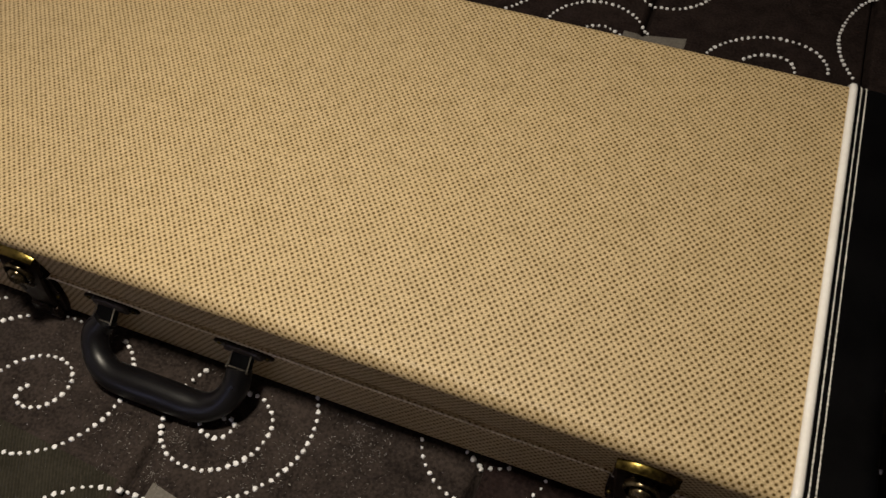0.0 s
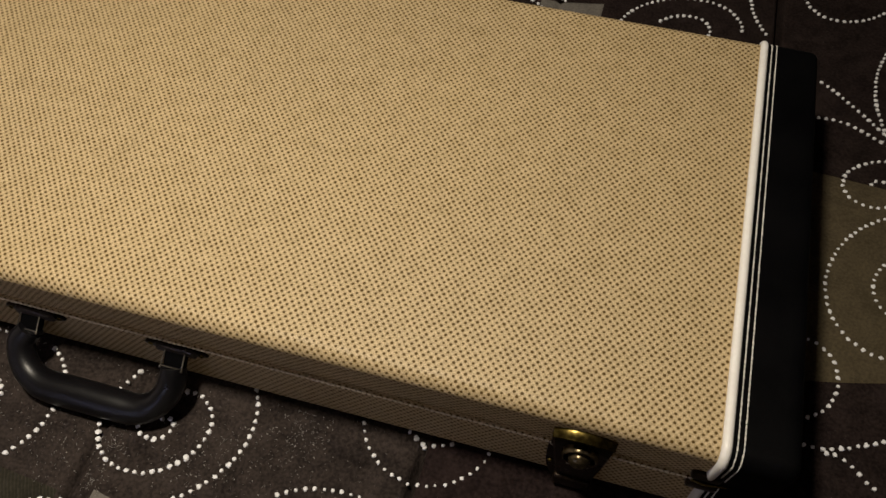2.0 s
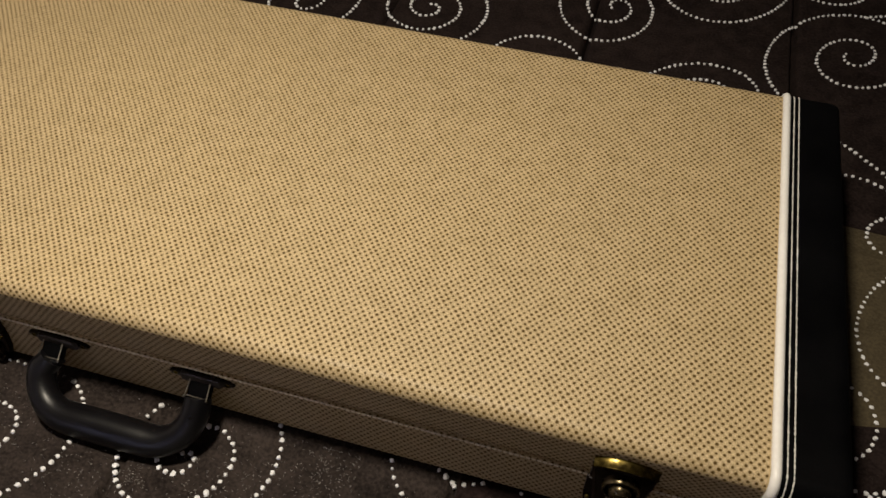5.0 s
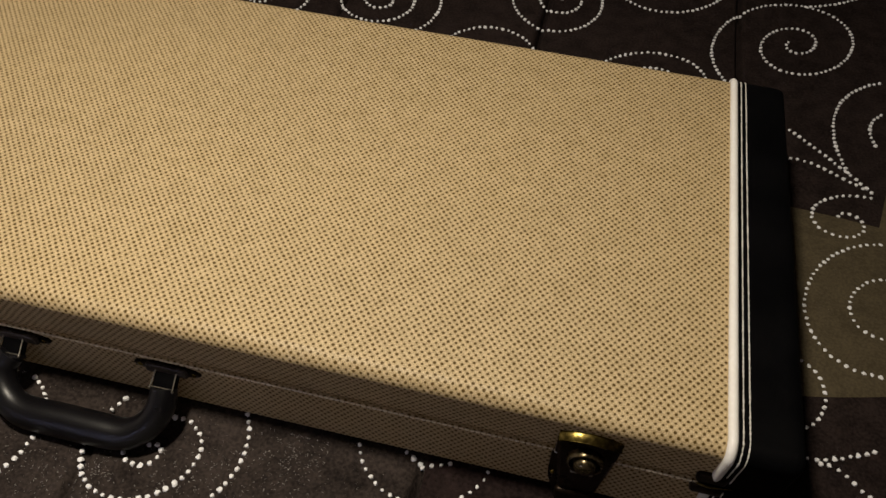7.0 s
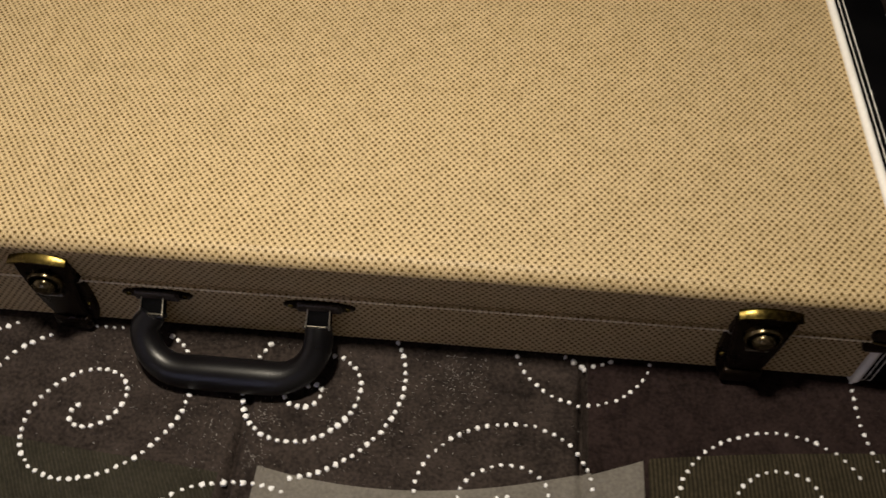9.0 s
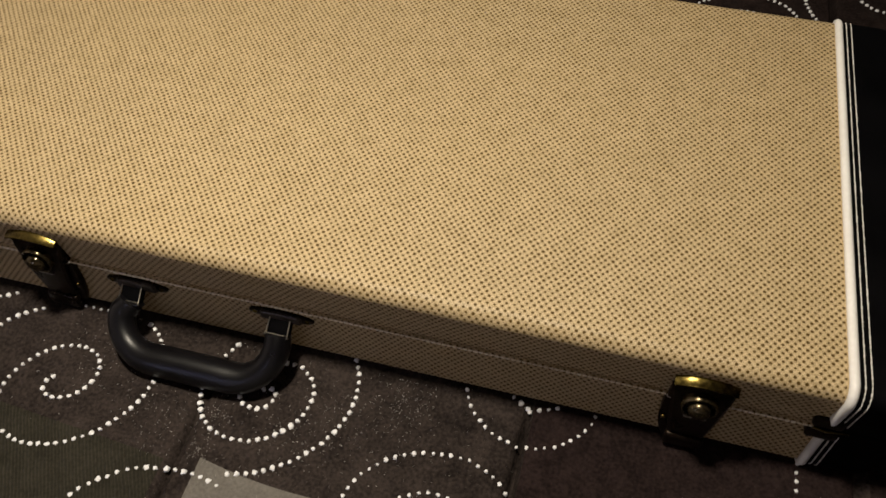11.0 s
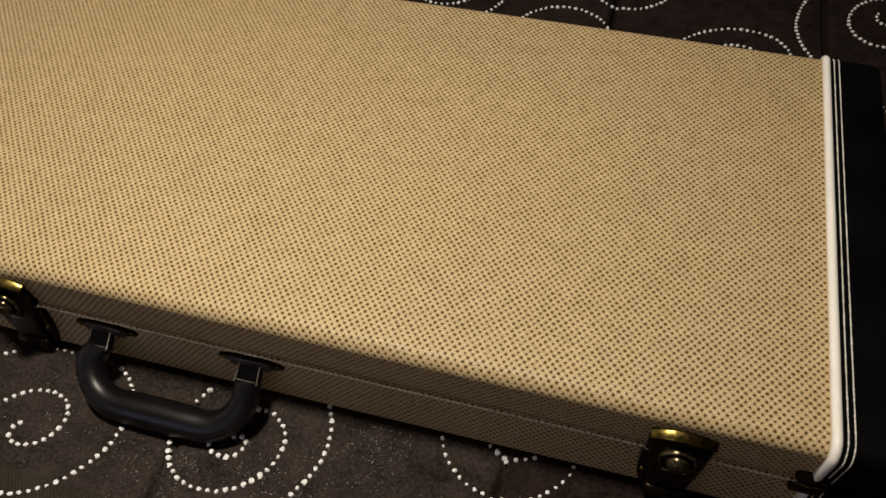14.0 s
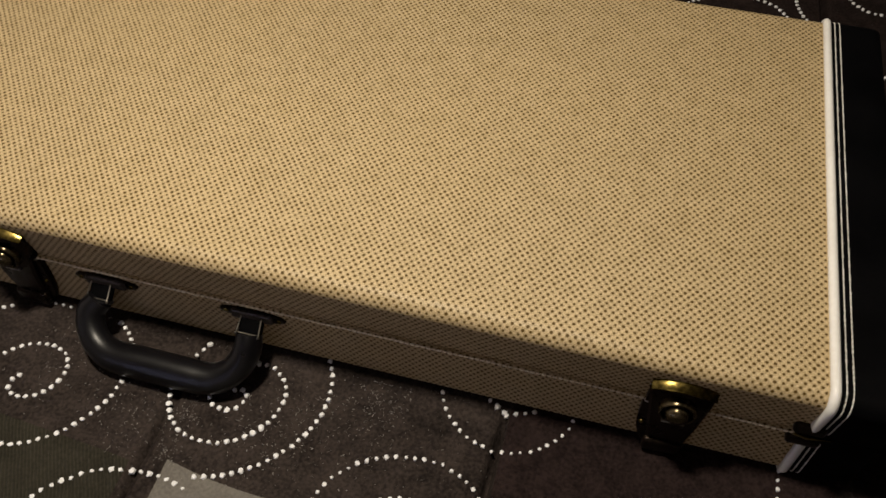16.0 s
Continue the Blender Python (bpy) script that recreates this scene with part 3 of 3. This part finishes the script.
for side in (1, -1):
    edge = 0.0095 if side > 0 else 0.0120
    upper = part("end_cap", loft(cap_sections(lambda g: lid_line(g, edge), side)), LEATHER, case, "black leather end cap")
    lower = part("end_cap", loft(cap_sections(base_line, side)), LEATHER, case, "black leather end cap")
    at = (lambda d: d) if side > 0 else (lambda d: LEFT - d)
    part("piping", tube(bmesh.new(), [(at(0.0020), y, z) for y, z in lid_line(0.0008, edge, z0=0.064)], 0.0031, 12), PIPING, case, "white vinyl piping")
    part("piping", tube(bmesh.new(), [(at(0.0020), y, z) for y, z in base_line(0.0008, z1=0.046)], 0.0031, 12), PIPING, case, "white vinyl piping")
    for d in (0.0078, 0.0116):
        stitches([(at(d), y, z) for y, z in lid_line(0.0014, edge, z0=0.060)], 0.0036, 0.0033, 0.00060, THREAD, upper, "pale double stitching")
        stitches([(at(d), y, z) for y, z in base_line(0.0014, z1=0.046)], 0.0036, 0.0033, 0.00060, THREAD, lower, "pale double stitching")
    clip(at(0.0), side)


# ---- handle ----
PX0, PX1, PZ = -0.4712, -0.3602, 0.0428


def arc(c, r, a0, a1, n=8):
    return [(c[0] + r * math.cos(radians(a0 + (a1 - a0) * i / n)), c[1] + r * math.sin(radians(a0 + (a1 - a0) * i / n))) for i in range(n + 1)]


def handle():
    gx0, gx1, bend, reach = PX0 - 0.0078, PX1 + 0.0012, 0.029, 0.0516
    flat = [(PX0 - 0.0026, 0.0146), (PX0 - 0.0048, 0.0185)]
    flat += arc((gx0 + bend, reach - bend), bend, 180, 90)
    flat += arc((gx1 - bend, reach - bend), bend, 90, 0)
    flat += [(gx1 - 0.0004, 0.0185), (gx1 - 0.0010, 0.0146)]
    drop = math.asin((PZ - 0.0106) / reach)
    pts = [(x, -d * math.cos(drop), PZ - d * math.sin(drop)) for x, d in flat]
    rad = lambda k: 0.0098 + 0.0021 * math.exp(-((k - 0.5) / 0.27) ** 4) - 0.0008 * math.exp(-(min(k, 1 - k) / 0.035) ** 2)
    fine = [tuple(p) for p in resample(pts, 0.004)] + [pts[-1]]
    grip = part("handle", tube(bmesh.new(), fine, rad, 20, up0=(0, 0, 1)), GRIP, case, "black moulded carrying handle")

    def laid(gx, u, d, lift):
        """A point on the sloping plane of the grip: across, down it and above it."""
        return (gx + u, -d * math.cos(drop) - lift * math.sin(drop), PZ - d * math.sin(drop) + lift * math.cos(drop))

    for gx, mx in ((PX0 - 0.0024, PX0), (gx1 - 0.0008, PX1)):
        # tab that joins the grip to its mount
        tab = rounded_box((gx - 0.0082, -0.0165, -0.0030), (gx + 0.0082, -0.0010, 0.0020), 0.0010)
        bmesh.ops.rotate(tab, cent=(gx, 0, 0), matrix=Matrix.Rotation(drop, 3, "X"), verts=tab.verts)
        bmesh.ops.translate(tab, vec=(0, 0, PZ), verts=tab.verts)
        part("tab", tab, LEATHER, grip, "flat dark end tab")
        # collar where the grip begins
        collar = rounded_box((gx - 0.0086, -0.0172, -0.0044), (gx + 0.0086, -0.0138, 0.0042), 0.0012)
        bmesh.ops.rotate(collar, cent=(gx, 0, 0), matrix=Matrix.Rotation(drop, 3, "X"), verts=collar.verts)
        bmesh.ops.translate(collar, vec=(0, 0, PZ), verts=collar.verts)
        part("collar", collar, GRIP, grip, "squared end of the grip")
        # mounting plate: a wide middle between two pointed ears
        out = []
        for i in range(48):
            a = 2 * math.pi * i / 48
            u = math.cos(a)
            out.append((mx + 0.0245 * u, PZ + math.copysign(0.0014 + 0.0038 * (1 - abs(u) ** 3.0), math.sin(a)) * min(1.0, abs(math.sin(a)) * 3)))
        part("mounting_plate", plate(out, 0.0004, -0.0020, 0.0007), BRONZE, grip, "dark bronze mounting plate with pointed ears")
        # hooded bridge; the light on its flat top is put into paler grey
        bm = bmesh.new()
        rings = []
        for y, w, up, low in ((0.0002, 0.0165, 0.0048, 0.0036), (-0.0034, 0.0148, 0.0048, 0.0036), (-0.0042, 0.0142, 0.0040, 0.0030), (-0.0044, 0.0134, 0.0030, 0.0016)):
            rings.append([bm.verts.new((mx + k * w, y, PZ + z)) for k, z in
                          ((-1, -low), (-1, up * 0.5), (-0.9, up * 0.92), (-0.6, up), (0.6, up), (0.9, up * 0.92), (1, up * 0.5), (1, -low))])
        for q, w in zip(rings, rings[1:]):
            for k in range(8):
                bm.faces.new((q[k], q[(k + 1) % 8], w[(k + 1) % 8], w[k]))
        bm.faces.new(rings[0])
        bm.faces.new(rings[-1])
        part("bridge", bm, BRIDGE, grip, "raised bronze bridge, greyed for its lit top", 30)
        for side in (-1, 1):
            part("screw", turned([(0.0015, 0), (0.0019, 0.0005), (0.0014, 0.0010), (0.0003, 0.0012)], (mx + side * 0.0195, -0.0019, PZ), seg=12), BRASS, grip, "small brass screw")
            # wire down each edge of the tab, with a bead at its end
            wire = [laid(gx, side * 0.0074, 0.0020, 0.0030), laid(gx, side * 0.0076, 0.0060, 0.0036), laid(gx, side * 0.0079, 0.0120, 0.0044), laid(gx, side * 0.0082, 0.0150, 0.0052)]
            part("wire", tube(bmesh.new(), wire, 0.0005, 8), STEEL, grip, "worn steel wire")
            part("wire_bead", turned([(0.0003, -0.0010), (0.0008, -0.0006), (0.0010, 0), (0.0008, 0.0006), (0.0003, 0.0010)], laid(gx, side * 0.0082, 0.0150, 0.0050), (0, 0, 1), 10), STEEL, grip, "rounded wire end")
        # bright bar that stands in for the highlight on the grip's end edge
        cross = [laid(gx, u, 0.0139, 0.0048) for u in (-0.0072, -0.0036, 0.0, 0.0036, 0.0072)]
        part("grip_edge_glint", tube(bmesh.new(), cross, 0.00045, 8), STEEL, grip, "bright bar painting the lit grip edge")
    return grip


handle()


# ---- latches ----
def latch(cx, inner):
    """A draw latch: tapering plate under an out-curved hood, with a domed button in a ring and a lever."""
    def taper(side, z):
        t = max(0.0, (z - 0.010) / 0.068)
        return cx + side * (0.0118 + 0.0086 * t ** 1.2)

    def belly(z):
        """Half the width of the back plate, fullest below the seam."""
        t = (z - 0.040) / 0.038
        return 0.0204 - 0.0014 * max(t, 0.0) ** 2 - 0.0080 * max(-t, 0.0) ** 2.6

    def rim(side, z):
        """The back plate's edge: full on the side of the handle, hidden behind the lever on the other."""
        return cx + side * belly(z) if side == inner else taper(side, z) + side * 0.0006

    # back plate in two halves that part at the seam
    zs = [0.0055 + 0.0490 * i / 12 for i in range(13)]
    hasp = part("latch", plate([(rim(-1, z), z) for z in zs] + [(rim(1, z), z) for z in reversed(zs)], 0.0006, -0.0046, 0.0014), BRONZE, case, "dark aged brass draw latch")
    ups = [0.0560 + 0.0228 * i / 6 for i in range(7)]
    part("strike_plate", plate([(rim(-1, z) + 0.0010, z) for z in ups] + [(rim(1, z) - 0.0010, z) for z in reversed(ups)], 0.0006, -0.0052, 0.0010), BRONZE, hasp, "dark upper half on the lid")
    # steel strip in place of the highlight along the plate's upper edge
    lip_line = [(cx + inner * x, y, 0.0546) for x, y in ((0.0198, -0.0030), (0.0188, -0.0044), (0.0160, -0.0050), (0.0135, -0.0052))]
    part("plate_glint", tube(bmesh.new(), lip_line, 0.0005, 6), STEEL, hasp, "bright strip painting the edge glint")
    # hood: from the lid outwards and down, deepest in the middle
    bm = bmesh.new()
    n, m = 16, 8
    grid = [[], []]
    for i in range(n + 1):
        k = 2 * i / n - 1
        bulge = 1 - k * k
        for side, skin in ((0, 0.0), (1, 0.0013)):
            col = []
            for j in range(m + 1):
                f = j / m
                y = -0.0030 - (0.0064 + 0.0010 * bulge) * f
                z = 0.0806 + 0.0048 * (1 - 0.15 * f) * bulge - 0.0018 * f * f - skin
                col.append(bm.verts.new((cx + 0.0192 * k, y + skin * 0.6 * f, z)))
            grid[side].append(col)
    for g in grid:
        for i in range(n):
            for j in range(m):
                bm.faces.new((g[i][j], g[i + 1][j], g[i + 1][j + 1], g[i][j + 1]))
    top, low = grid
    for i in range(n):
        for j in (0, m):
            bm.faces.new((top[i][j], top[i + 1][j], low[i + 1][j], low[i][j]))
    for i in (0, n):
        for j in range(m):
            bm.faces.new((top[i][j], top[i][j + 1], low[i][j + 1], low[i][j]))
    hood = part("hood", bm, BRASS, hasp, "curved brass hood with a bright edge")
    lip = [(cx + 0.0188 * k, -0.0090 - 0.0010 * (1 - k * k), 0.0783 + 0.0041 * (1 - k * k)) for k in (i / 8 - 1 for i in range(17))]
    part("lip", tube(bmesh.new(), lip, 0.0007, 8), BRASS, hood, "worn bright lip")
    # tapering front lever, bowed outwards
    bm = bmesh.new()
    rings = []
    for i in range(13):
        z = 0.010 + 0.0640 * i / 12
        out = 0.0066 + 0.0022 * math.sin(math.pi * i / 12) - (0.0016 if i in (0, 12) else 0.0)
        l, r = taper(-1, z), taper(1, z)
        rings.append([bm.verts.new(p) for p in ((l, -0.0040, z), (l, 0.0015 - out, z), (l + 0.0018, -out, z), (r - 0.0018, -out, z), (r, 0.0015 - out, z), (r, -0.0040, z))])
    for q, w in zip(rings, rings[1:]):
        for k in range(6):
            bm.faces.new((q[k], q[(k + 1) % 6], w[(k + 1) % 6], w[k]))
    bm.faces.new(rings[0])
    bm.faces.new(rings[-1])
    part("lever", bm, BRONZE, hasp, "dark tapering lever", 35)
    part("button_ring", turned([(0.0116, 0), (0.0116, 0.0040), (0.0110, 0.0054), (0.0100, 0.0054), (0.0093, 0.0036), (0.0093, 0)], (cx, -0.0070, 0.0600)), BUTTON, hasp, "dark brass ring")
    part("button", turned([(0.0072, 0), (0.0072, 0.0050), (0.0066, 0.0070), (0.0052, 0.0086), (0.0030, 0.0096), (0.0005, 0.0099)], (cx, -0.0078, 0.0598)), BUTTON, hasp, "domed dark brass button")
    part("keyhole_bar", rounded_box((cx - 0.0072, -0.0112, 0.0456), (cx + 0.0072, -0.0078, 0.0468), 0.0005), STEEL, hasp, "thin bright bar")
    part("keeper", rounded_box((cx - 0.0128, -0.0098, 0.0030), (cx + 0.0128, 0.0006, 0.0160), 0.0022), BRONZE, hasp, "dark catch plate")
    part("rivet", turned([(0.0016, 0), (0.0015, 0.0009), (0.0010, 0.0015), (0.0002, 0.0017)], (cx + inner * 0.0172, -0.0045, 0.0300), seg=12), BRASS, hasp, "small brass rivet")


for x, inner in ((-0.0762, -1), (-0.5390, 1)):
    latch(x, inner)
